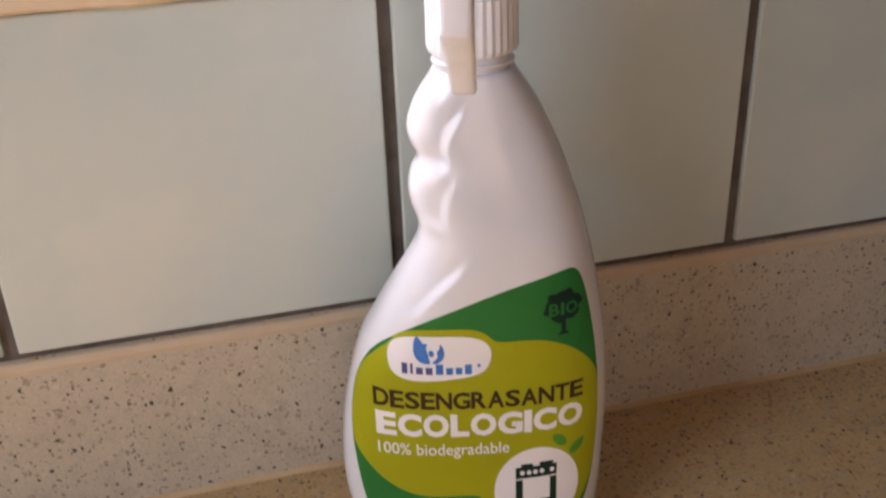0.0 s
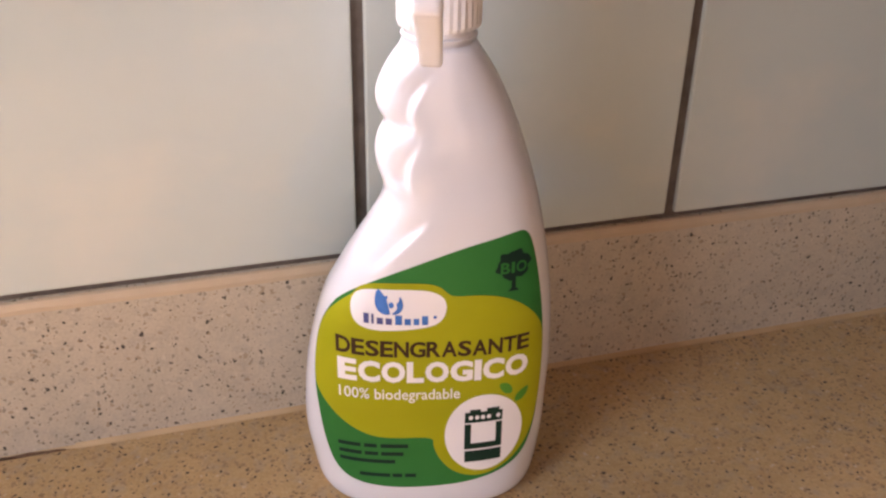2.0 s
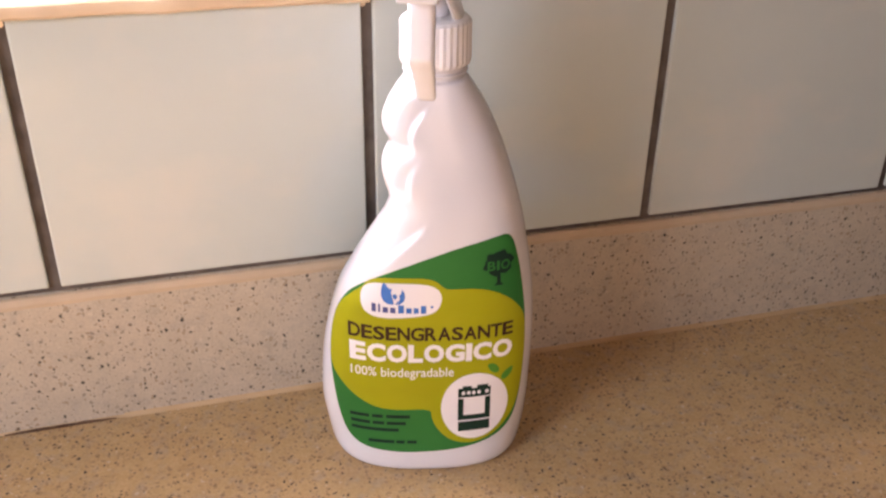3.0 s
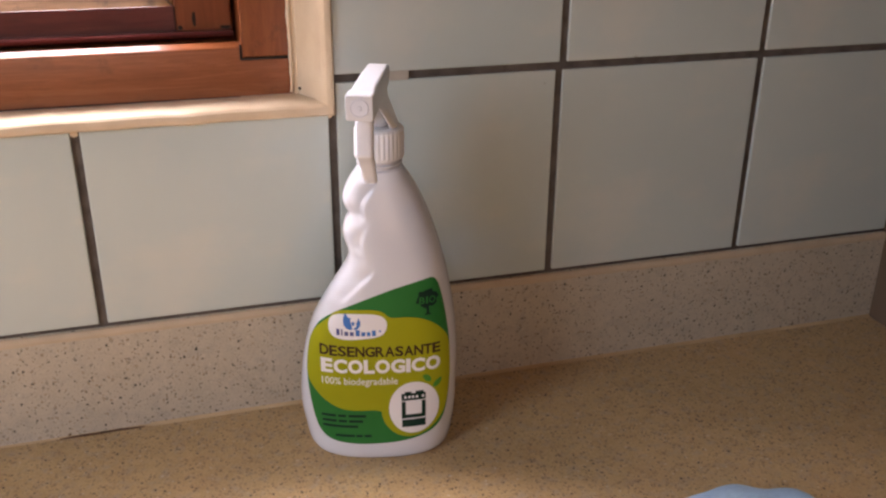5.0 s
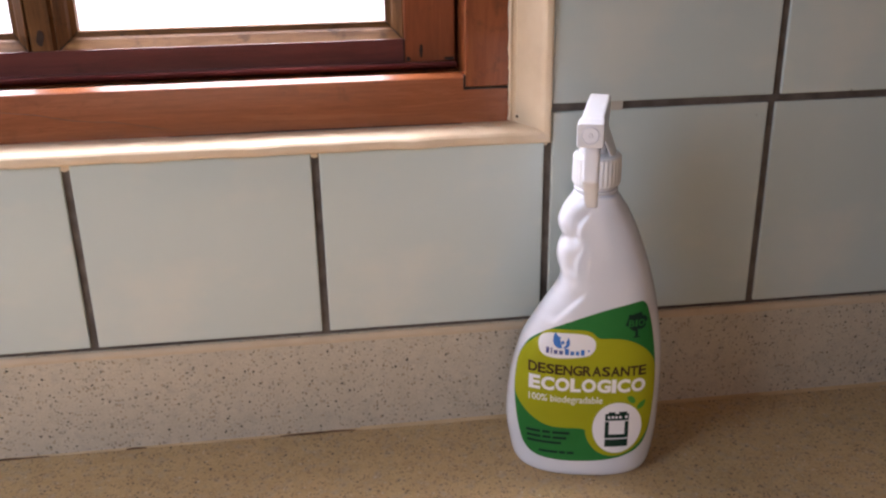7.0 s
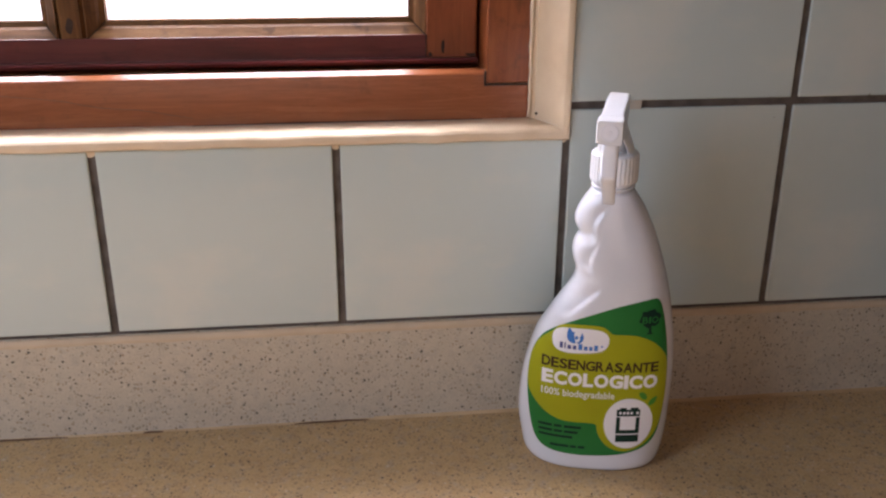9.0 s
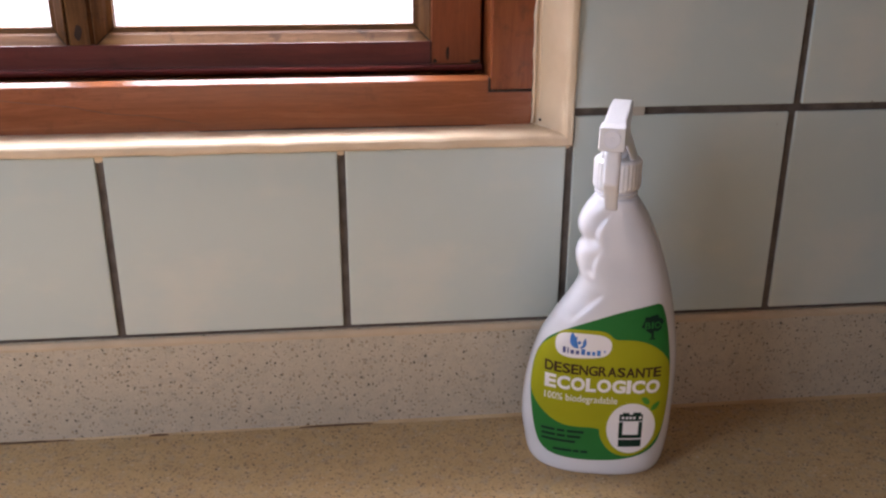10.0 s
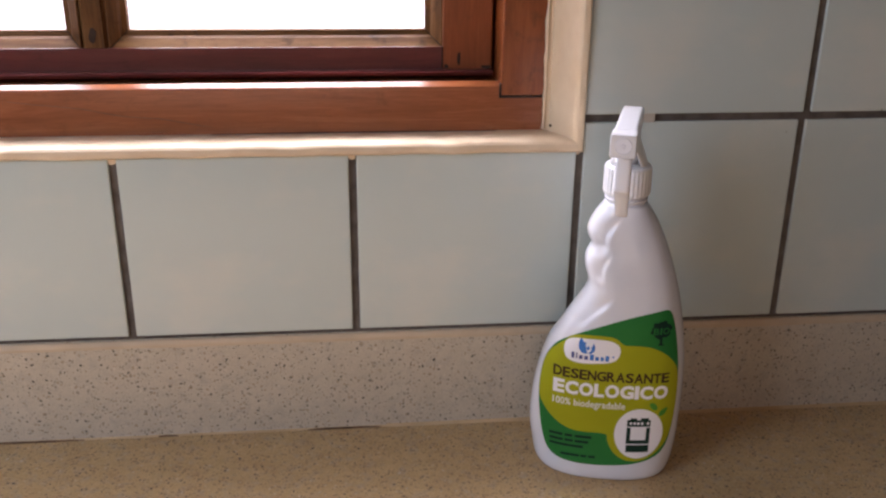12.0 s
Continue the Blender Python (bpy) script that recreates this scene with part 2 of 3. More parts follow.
# ---- setting ----
COUNTER = 0.8908
OPEN_L, OPEN_R, OPEN_B, OPEN_T = -0.896, 0.0004, 1.0985, 1.785
PITCH, ROW0, ROW1, JOINT = 0.155, 0.9701, 1.1205, 0.0052
GROUT_Y = 0.0022
EAST = 0.452

bm = bmesh.new()
add_box(bm, -1.12, OPEN_L, GROUT_Y, 0.26, 0.0, 2.5)
add_box(bm, OPEN_R, EAST, GROUT_Y, 0.26, 0.0, 2.5)
add_box(bm, OPEN_L, OPEN_R, GROUT_Y, 0.26, 0.0, OPEN_B)
add_box(bm, OPEN_L, OPEN_R, GROUT_Y, 0.26, OPEN_T, 2.5)
wall_window = tagged(part("wall_north", bm, GROUT), "tiled kitchen wall with dark grey grout joints around a window", "wall", kind="structure")
# unseen wall and pier, added to keep light off the right end
bm = bmesh.new()
add_box(bm, EAST, 0.60, -2.6, 0.26, 0.0, 2.5)
add_box(bm, 0.0, EAST, -1.25, -0.85, 0.0, 2.5)
tagged(part("east_light_block", bm, LIGHT_BLOCK), "unseen dark brown side wall and pier, added to darken the right end", "wall", kind="structure")
# west and south walls are unseen; their openings only hold the fill lamps
bm = bmesh.new()
add_box(bm, -1.12, -0.98, -2.6, -1.13, 0.0, 2.5)
add_box(bm, -1.12, -0.98, -0.37, 0.0020, 0.0, 2.5)
add_box(bm, -1.12, -0.98, -1.13, -0.37, 0.0, 1.08)
add_box(bm, -1.12, -0.98, -1.13, -0.37, 1.92, 2.5)
tagged(part("wall_west", bm, ROOM), "plain warm painted side wall, unseen, with an opening added for a fill lamp", "wall", kind="structure")
bm = bmesh.new()
add_box(bm, -1.12, -1.00, -2.6, -2.42, 0.0, 2.5)
add_box(bm, -0.04, EAST, -2.6, -2.42, 0.0, 2.5)
add_box(bm, -1.00, -0.04, -2.6, -2.42, 0.0, 1.04)
add_box(bm, -1.00, -0.04, -2.6, -2.42, 2.16, 2.5)
tagged(part("wall_south", bm, ROOM), "plain warm painted wall, unseen, with a wide opening added for a fill lamp", "wall", kind="structure")
tagged(part("floor", box(-1.12, 0.60, -2.6, 0.26, -0.1, 0.0), FLOOR), "brown terracotta kitchen floor", "floor", kind="structure")
tagged(part("ceiling", box(-1.12, 0.60, -2.6, 0.26, 2.5, 2.6), CEILING), "plain white painted kitchen ceiling", "ceiling", kind="structure")

# upstand and worktop in the same speckled stone; cooler light is tinted into the upstand
bm = bmesh.new()
prof = [(0.0022, COUNTER - 0.02), (-0.0015, COUNTER - 0.02), (-0.0015, ROW0 - 0.0048), (-0.0011, ROW0 - 0.0034), (-0.0002, ROW0 - 0.0026), (0.0022, ROW0 - 0.0022)]
add_prism(bm, prof, "x", -0.98, EAST)
upstand = tagged(part("backsplash_upstand", bm, STONE_COOL_LIT), "cream speckled stone upstand strip along the tiled wall", "upstand")
bm = bmesh.new()
prof = [(-0.0016, COUNTER), (-0.61, COUNTER), (-0.616, COUNTER - 0.002), (-0.62, COUNTER - 0.008), (-0.62, COUNTER - 0.036), (-0.612, COUNTER - 0.04), (-0.0016, COUNTER - 0.04)]
add_prism(bm, prof, "x", -0.98, EAST)
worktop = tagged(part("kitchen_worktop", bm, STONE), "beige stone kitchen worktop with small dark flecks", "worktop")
bm = bmesh.new()
prof = [(-0.0016, COUNTER + 0.0001), (-0.0034, COUNTER + 0.0001), (-0.0027, COUNTER + 0.0006), (-0.0020, COUNTER + 0.0014), (-0.0016, COUNTER + 0.0022)]
add_prism(bm, prof, "x", -0.135, EAST)
part("sealant_bead", bm, SEALANT, upstand, "yellowed sealant bead in the joint")
bm = bmesh.new()
prof = [(-0.0012, ROW0 - 0.0082), (-0.0021, ROW0 - 0.0078), (-0.0020, ROW0 - 0.0058), (-0.0010, ROW0 - 0.0030), (0.0002, ROW0 - 0.0023), (0.0010, ROW0 - 0.0060)]
add_prism(bm, prof, "x", -0.98, EAST)
bmesh.ops.subdivide_edges(bm, edges=[e for e in bm.edges if abs(e.verts[0].co.x - e.verts[1].co.x) > 0.1], cuts=150)
for v in bm.verts:
    v.co.z += 0.0007 * noise.noise((v.co.x * 60, 0.3, 0)) * (1 if v.co.z < ROW0 - 0.005 else 0)
part("top_seal", bm, TOP_SEAL, upstand, "cream seal along the upstand's upper edge")
for x0, x1 in ((-0.193, -0.139), (-0.47, -0.352), (-0.30, -0.286)):
    bm = bmesh.new()
    steps = 14
    top, low = [], []
    for i in range(steps + 1):
        x = x0 + (x1 - x0) * i / steps
        fade = math.sin(math.pi * i / steps) ** 0.5
        top.append((x, COUNTER + 0.0004 + fade * (0.0006 + 0.0005 * noise.noise((x * 120, 0, 0)))))
        low.append((x, COUNTER + 0.0002))
    add_prism(bm, low + top[::-1], "y", -0.0032, -0.0015)
    part("open_joint", bm, JOINT_STAIN, upstand, "brown open joint where the sealant is gone")
bm = bmesh.new()
prof = [(-0.0016, COUNTER + 0.0001), (-0.0026, COUNTER + 0.0001), (-0.0016, COUNTER + 0.0012)]
add_prism(bm, prof, "x", -0.98, -0.135)
part("sealant_bead", bm, SEALANT, upstand)

# cabinet front under the worktop, plain
tagged(part("worktop_base", box(-0.98, EAST, -0.58, 0.0, 0.0, COUNTER - 0.041), ROOM), "plain base that carries the worktop", "base", kind="structure")

# ---- window ----
window = tagged(new("window_1"), "reddish varnished wooden window with small worn-beaded panes", "window", kind="structure")
rings = []
for b, s, y in ((0.0, 0.0, 0.0020), (0.0, 0.0, -0.0022), (0.0010, 0.0010, -0.0032), (0.0034, 0.0026, -0.0033), (0.0056, 0.0046, -0.0028), (0.0070, 0.0064, -0.0014), (0.0078, 0.0080, 0.0008), (0.0082, 0.0110, 0.0070),
                (0.0086, 0.0178, 0.0205), (0.0088, 0.0190, 0.0226), (0.0088, 0.0214, 0.0230), (0.0088, 0.0235, 0.0300)):
    rings.append([(OPEN_L + s, y, OPEN_B + b), (OPEN_R - s, y, OPEN_B + b), (OPEN_R - s, y, OPEN_T - b), (OPEN_L + s, y, OPEN_T - b)])
bm = bmesh.new()
rows = [[bm.verts.new(p) for p in r] for r in rings]
for a, b in zip(rows, rows[1:]):
    for i in range(4):
        bm.faces.new((a[i], a[(i + 1) % 4], b[(i + 1) % 4], b[i]))
bmesh.ops.subdivide_edges(bm, edges=[e for e in bm.edges if abs(e.verts[0].co.y - e.verts[1].co.y) < 1e-6], cuts=60, use_grid_fill=True)
for v in bm.verts:
    if v.co.y < 0.02:
        w = noise.noise(v.co * 38) * 0.0008 + noise.noise(v.co * 120) * 0.0003
        v.co += Vector((w * 0.6, w, w))
part("window_sill", bm, PAINT, window, "hand-painted cream plaster reveal, uneven at its edge", smooth=True).data.set_sharp_from_angle(angle=radians(18))

# paint run over the tops of the joints, and a nail in the corner
for x, w, h in ((-0.1555, 0.0030, 0.0030), (-0.3105, 0.0034, 0.0040), (-0.0030, 0.0024, 0.0022), (-0.4655, 0.0030, 0.0032)):
    blob = [(x + w * math.cos(a) * (1 + 0.25 * math.sin(3 * a + x * 90)), OPEN_B - 0.0006 + h * min(0.12, math.sin(a))) for a in [2 * math.pi * k / 18 for k in range(18)]]
    part("paint_run", prism(blob, "y", 0.0008, 0.0026), PAINT, window)
bm = bmesh.new()
bmesh.ops.create_cone(bm, cap_ends=True, segments=12, radius1=0.0009, radius2=0.0007, depth=0.0016, matrix=pose(-0.0180, 0.0205, 1.1112, 90, 0, 0))
part("nail_head", bm, GAP, window, "dark nail head in the corner of the reveal")
FB, FT, FL, FR = 1.1074, 1.7750, -0.873, -0.0222
# the front arris is planed to a slope, with a groove behind it
rail = [(0.0252, FB), (0.0252, 1.1370), (0.0254, 1.1377), (0.0260, 1.1383), (0.0267, 1.1386), (0.0322, 1.1405), (0.0330, 1.1403), (0.0352, 1.1382), (0.10, 1.1382), (0.10, FB)]
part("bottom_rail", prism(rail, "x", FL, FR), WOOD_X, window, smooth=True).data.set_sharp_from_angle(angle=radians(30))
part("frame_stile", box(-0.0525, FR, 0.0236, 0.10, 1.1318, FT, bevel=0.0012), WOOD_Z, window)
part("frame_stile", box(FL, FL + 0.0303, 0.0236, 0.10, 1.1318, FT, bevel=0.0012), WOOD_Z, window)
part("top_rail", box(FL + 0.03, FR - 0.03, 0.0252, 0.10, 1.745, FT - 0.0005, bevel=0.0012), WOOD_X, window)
# dark gaps where the old joinery has opened
gap = [(-0.262, 0.0), (-0.24, 0.0005), (-0.18, 0.0009), (-0.10, 0.0007), (-0.055, 0.0003), (-0.024, 0.0002)]
part("joint_gap", prism([(x, FB - 0.0010) for x, h in gap] + [(x, FB - 0.0004 + h) for x, h in gap[::-1]], "y", 0.0238, 0.0254), GAP, window, "dark gap under the rail")
part("joint_gap", box(-0.0536, -0.0218, 0.0232, 0.0250, 1.1304, 1.1317), GAP, window)
part("joint_gap", box(-0.0538, -0.0526, 0.0238, 0.0254, 1.1304, 1.1400), GAP, window)
part("joint_gap", prism([(-0.0223, 1.1150), (-0.0208, 1.1165), (-0.0205, 1.1210), (-0.0212, 1.1225), (-0.0200, 1.1240), (-0.0204, 1.1312), (-0.0223, 1.1314)], "y", 0.0236, 0.0256), GAP, window)
part("joint_gap", box(-0.0907, -0.0898, 0.0534, 0.0550, 1.1445, 1.1605), GAP, window)
# long curving crack across the grain of the rail
crack = [(-0.378, 1.1310, 0.2), (-0.363, 1.1290, 0.3), (-0.345, 1.1272, 0.25), (-0.329, 1.1253, 0.4), (-0.318, 1.1228, 0.35), (-0.307, 1.1206, 0.45), (-0.295, 1.1194, 0.3), (-0.283, 1.1187, 0.4),
         (-0.271, 1.1166, 0.3), (-0.261, 1.1145, 0.35), (-0.248, 1.1122, 0.15)]
part("wood_crack", prism([(x, z - w / 2000) for x, z, w in crack] + [(x, z + w / 2000) for x, z, w in crack[::-1]], "y", 0.02505, 0.0256), JOINT_STAIN, window, "brown crack in the rail")
# paint that has run over the edge of the wood, in a ragged ridge
bm = bmesh.new()
inner, outer = [], []
for i in range(61):
    z = 1.1085 + (1.30 - 1.1085) * i / 60
    wob = 0.0012 * noise.noise((z * 90, 0.7, 0)) + 0.0007 * noise.noise((z * 260, 1.9, 0))
    inner.append((-0.0236 + wob, z))
    outer.append((-0.0212 + 0.4 * wob, z))
add_prism(bm, inner + outer[::-1], "y", 0.0222, 0.0240)
bmesh.ops.bevel(bm, geom=[e for e in bm.edges if e.verts[0].co.y < 0.023 and e.verts[1].co.y < 0.023 and abs(e.verts[0].co.z - e.verts[1].co.z) < 0.01], offset=0.0006, segments=2, affect="EDGES")
part("paint_ridge", bm, PAINT, window, "ragged ridge of cream paint on the frame", smooth=True)
# opening sash
SL, SR, SB, ST = -0.8405, -0.0550, 1.1415, 1.7430
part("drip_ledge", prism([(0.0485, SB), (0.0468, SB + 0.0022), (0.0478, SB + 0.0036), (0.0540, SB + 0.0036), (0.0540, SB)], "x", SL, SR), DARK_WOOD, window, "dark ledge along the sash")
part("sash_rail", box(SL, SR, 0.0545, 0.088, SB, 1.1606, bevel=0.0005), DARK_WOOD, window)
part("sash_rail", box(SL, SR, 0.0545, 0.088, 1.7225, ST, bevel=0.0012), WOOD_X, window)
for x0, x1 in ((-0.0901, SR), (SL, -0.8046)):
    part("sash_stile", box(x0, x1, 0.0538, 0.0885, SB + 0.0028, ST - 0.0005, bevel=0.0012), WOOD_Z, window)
for x0, x1 in ((-0.0720, -0.0520), (-0.8430, -0.8240)):
    part("frame_stop", box(x0, x1, 0.0890, 0.0995, 1.1380, 1.7460), WOOD_Z, window)
part("frame_stop", box(-0.8240, -0.0720, 0.0890, 0.0995, 1.1380, 1.1540), WOOD_X, window)
GLASS_Y = 0.0690
for sx, sz, rx, rz, seed in ((-0.0785, 1.1520, 0.0012, 0.0046, 1.0), (-0.0875, 1.1470, 0.0014, 0.0016, 4.0), (-0.0590, 1.1465, 0.0034, 0.0012, 7.0)):
    blot = []
    for i in range(26):
        a = 2 * math.pi * i / 26
        r = 1 + 0.45 * noise.noise((math.cos(a) * 1.7, math.sin(a) * 1.7, seed))
        blot.append((sx + rx * r * math.cos(a), sz + rz * r * math.sin(a)))
    part("water_stain", prism(blot, "y", 0.0536, 0.0542), GAP, window, "dark water stain on the sash")
panes_x = [(-0.3050, -0.1015), (-0.5490, -0.3460), (-0.7930, -0.5900)]
panes_z = [(1.1712, 1.4180), (1.4590, 1.7120)]


def bead_frame(x0, x1, z0, z1):
    """Four mitred, sloping beads round one pane, with a small step on top."""
    grow = 0.0118
    for side in range(4):
        bm = bmesh.new()
        inner = [(x0, z0), (x1, z0), (x1, z1), (x0, z1)]
        outer = [(x0 - grow, z0 - grow), (x1 + grow, z0 - grow), (x1 + grow, z1 + grow), (x0 - grow, z1 + grow)]
        a, b = side, (side + 1) % 4
        def at(i, f, y):
            return (inner[i][0] + (outer[i][0] - inner[i][0]) * f, y, inner[i][1] + (outer[i][1] - inner[i][1]) * f)
        prof = ((0.0, GLASS_Y + 0.004), (0.0, 0.0655), (0.30, 0.0640), (0.42, 0.0610), (0.92, 0.0552), (0.985, 0.0556), (0.985, GLASS_Y + 0.004))
        add_rings(bm, [[at(a, f, y) for f, y in prof], [at(b, f, y) for f, y in prof]])
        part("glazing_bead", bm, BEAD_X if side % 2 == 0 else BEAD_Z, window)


def mitre_gap(x, z, dx):
    """A dark slit down one lower corner of a bead."""
    bm = bmesh.new()
    w = 0.00045
    pts = ((0.02, 0.0650), (0.30, 0.0636), (0.42, 0.0606), (0.92, 0.0548), (1.0, 0.0546))
    left, right = [], []
    for k, (f, y) in enumerate(pts):
        wide = w * (0.7 + 0.25 * k)
        cx, cz = x + dx * 0.0118 * f, z - 0.0118 * f
        left.append(bm.verts.new((cx - wide, y, cz)))
        right.append(bm.verts.new((cx + wide, y, cz)))
    for a, b, c, d in zip(left, right, right[1:], left[1:]):
        bm.faces.new((a, b, c, d))
    bmesh.ops.solidify(bm, geom=bm.faces[:], thickness=0.0004)
    part("mitre_gap", bm, GAP, window)


for corner_x, way in ((panes_x[0][1], 1), (panes_x[0][0], -1), (panes_x[1][1], 1)):
    mitre_gap(corner_x, panes_z[0][0], way)
for px0, px1 in panes_x:
    for pz0, pz1 in panes_z:
        bead_frame(px0, px1, pz0, pz1)
        pane = part("pane", box(px0 - 0.004, px1 + 0.004, GLASS_Y - 0.0015, GLASS_Y + 0.0015, pz0 - 0.004, pz1 + 0.004), GLASS, window)
        pane.visible_shadow = False
for k in range(2):
    x = (panes_x[k][0] + panes_x[k + 1][1]) / 2
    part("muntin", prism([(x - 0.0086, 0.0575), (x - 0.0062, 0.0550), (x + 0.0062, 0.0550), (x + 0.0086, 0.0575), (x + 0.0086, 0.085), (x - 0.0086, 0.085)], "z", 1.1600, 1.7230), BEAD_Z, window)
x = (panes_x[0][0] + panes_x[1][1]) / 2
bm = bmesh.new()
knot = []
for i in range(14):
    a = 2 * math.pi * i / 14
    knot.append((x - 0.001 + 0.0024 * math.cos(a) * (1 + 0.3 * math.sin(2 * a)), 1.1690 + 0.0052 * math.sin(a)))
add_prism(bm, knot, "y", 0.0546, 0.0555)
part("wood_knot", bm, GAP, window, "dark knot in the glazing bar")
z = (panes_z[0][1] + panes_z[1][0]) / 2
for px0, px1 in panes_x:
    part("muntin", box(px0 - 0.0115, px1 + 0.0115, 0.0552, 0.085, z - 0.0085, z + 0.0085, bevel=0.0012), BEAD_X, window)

# outdoors, pale overcast distance
mat, nt, bsdf = shader("pale_distance")
bsdf.inputs["Base Color"].default_value = (0.9, 0.92, 0.95, 1)
bsdf.inputs["Emission Color"].default_value, bsdf.inputs["Emission Strength"].default_value = (0.95, 0.97, 1.0, 1), 3.0
tagged(part("backdrop", box(-6, 6, 6.0, 6.1, -3, 6), mat), "plain bright overcast distance outside the window", "backdrop", kind="structure")

# ---- spray bottle ----
# outline in millimetres: height, near-grip side, far side
PROFILE = [(0, -13.6, 69.6), (1.5, -16.8, 72.2), (5, -19.5, 74.3), (8.0, -20.6, 75.2), (16.5, -22.2, 76.7), (29.5, -24.3, 78), (42.5, -24.3, 78.4), (61.5, -22.4, 78.9), (79.5, -18.5, 78.3),
           (92.5, -14.2, 77.2), (102.5, -8.6, 75.8), (113.5, -2, 73.9), (123.5, 4.5, 71.9), (130.5, 8.6, 70.3), (136.5, 10, 68.7), (140.5, 9.4, 67.6), (145.5, 7.7, 66.1),
           (151.5, 6.9, 64.1), (156.5, 8.1, 62.4), (160.5, 10.3, 60.9), (163.5, 10.4, 59.7), (167.5, 8.2, 58), (172.5, 7.4, 55.7), (178.5, 9.3, 52.7), (184.5, 12.6, 49),
           (188.5, 15.6, 46.2), (191.5, 17.4, 44.2)]
DEPTH = [(0, 27.4), (1.5, 28.9), (5, 28.9), (16, 26.7), (45, 24.2), (80, 24.3), (95, 24.3), (122, 23.2), (152, 20.4), (177, 16.5), (191.5, 13.3)]
POWER = 2.6


def smooth_at(table, z, column):
    """Catmull-Rom through one column of a table, by height."""
    zs = [r[0] for r in table]
    i = max(0, min(len(zs) - 2, int(np.searchsorted(zs, z, side="right")) - 1))
    z0, z1 = zs[i], zs[i + 1]
    p1, p2 = table[i][column], table[i + 1][column]
    m1 = (p2 - table[i - 1][column]) / (z1 - zs[i - 1]) if i > 0 else (p2 - p1) / (z1 - z0)
    m2 = (table[i + 2][column] - p1) / (zs[i + 2] - z0) if i + 2 < len(zs) else (p2 - p1) / (z1 - z0)
    t, h = (z - z0) / (z1 - z0), z1 - z0
    return (2 * t**3 - 3 * t**2 + 1) * p1 + (t**3 - 2 * t**2 + t) * h * m1 + (3 * t**2 - 2 * t**3) * p2 + (t**3 - t**2) * h * m2


def step(a, b, v):
    t = max(0.0, min(1.0, (v - a) / (b - a)))
    return t * t * (3 - 2 * t)


def lean(z):
    """How far the neck sits behind the foot's middle."""
    return 3.0 * step(115, 190, z)


POCKETS = ((161.0, 186.0, 10.0, 19.0), (140.0, 160.5, 10.5, 15.5), (108.0, 134.0, 11.0, 19.0))


def grip(u, z, left):
    """How far the finger pockets are pinched in beside the front panel, from 0 to 1; each has a rim that slants outwards and up."""
    deep = 0.0
    for low, high, near, far in POCKETS:
        rise = (z - low) / (high - low)
        rim = left + near + (far - near) * max(0.0, min(1.0, rise))
        fade = step(low, low + 5.0, z) * (1 - step(high - 11.0, high, z))
        deep = max(deep, fade * (1.0 - step(rim - 2.4, rim + 0.2, u)))
    return deep


def half_depth(u, z):
    left, right = smooth_at(PROFILE, z, 1), smooth_at(PROFILE, z, 2)
    s = min(1.0, abs((u - (left + right) / 2) / ((right - left) / 2)))
    d = smooth_at(DEPTH, z, 1) * max(0.0, 1 - s**POWER) ** (1 / POWER)
    return d * (1 - 0.10 * grip(u, z, left))


def on_front(u, z, lift):
    """A place on the bottle's front, lifted off it a little; millimetres in, metres out."""
    e = 0.25
    du = (half_depth(u + e, z) - half_depth(u - e, z)) / (2 * e)
    dz = (half_depth(u, z + e) - half_depth(u, z - e)) / (2 * e)
    out = Vector((-du, -1.0, -dz)).normalized()
    return (Vector((u, lean(z) - half_depth(u, z), z)) + out * lift) / 1000


def body_rings():
    rings = []
    heights = [0, 0.5, 1.5, 3, 5, 8, 12] + [16 + 2 * i for i in range(40)] + [95 + 1.5 * i for i in range(65)]
    for z in heights:
        left, right = smooth_at(PROFILE, z, 1), smooth_at(PROFILE, z, 2)
        mid, half = (left + right) / 2, (right - left) / 2
        ring = []
        for i in range(192):
            a = 2 * math.pi * i / 192
            c, s = math.cos(a), math.sin(a)
            u = mid + half * math.copysign(abs(c) ** (2 / POWER), c)
            ring.append(Vector((u, lean(z) + math.copysign(half_depth(u, z), -s), z)) / 1000)
        rings.append(ring)
    return rings


TURN_BOTTLE = pose(-0.0128, -0.0482, COUNTER + 0.0002, 0, 0, -13) @ Matrix.Diagonal((0.978, 1.0, 0.987, 1.0))
bottle = tagged(new("spray_bottle"), "white plastic degreaser spray bottle with green label on worktop", "spray bottle")
bottle.matrix_world = TURN_BOTTLE
bm = bmesh.new()
add_rings(bm, body_rings())
body = part("bottle_body", bm, PLASTIC, bottle, "glossy white plastic body with finger grips", smooth=True)


# label prints, drawn flat in millimetres and laid on the front
def drape(bm, lift):
    for axis, lo, hi, gap in ((0, -24, 80, 1.5), (1, 8, 130, 3.0)):
        v = lo
        while v < hi:
            bmesh.ops.bisect_plane(bm, geom=bm.verts[:] + bm.edges[:] + bm.faces[:], dist=1e-5,
                                   plane_co=(v, v, 0), plane_no=(1, 0, 0) if axis == 0 else (0, 1, 0))
            v += gap
    for v in bm.verts:
        z = v.co.y
        rise = 1.2 - 1.9 * step(20, 60, 80 - z) if z < 60 else 1.2 - 0.7 * step(75, 90, z)
        v.co = on_front(v.co.x, z + rise, lift)


def rounded(points, times=3):
    """Chaikin's corner cutting on a closed outline."""
    for _ in range(times):
        cut = []
        for (ax, ay), (bx, by) in zip(points, points[1:] + points[:1]):
            cut += [(0.75 * ax + 0.25 * bx, 0.75 * ay + 0.25 * by), (0.25 * ax + 0.75 * bx, 0.25 * ay + 0.75 * by)]
        points = cut
    return points


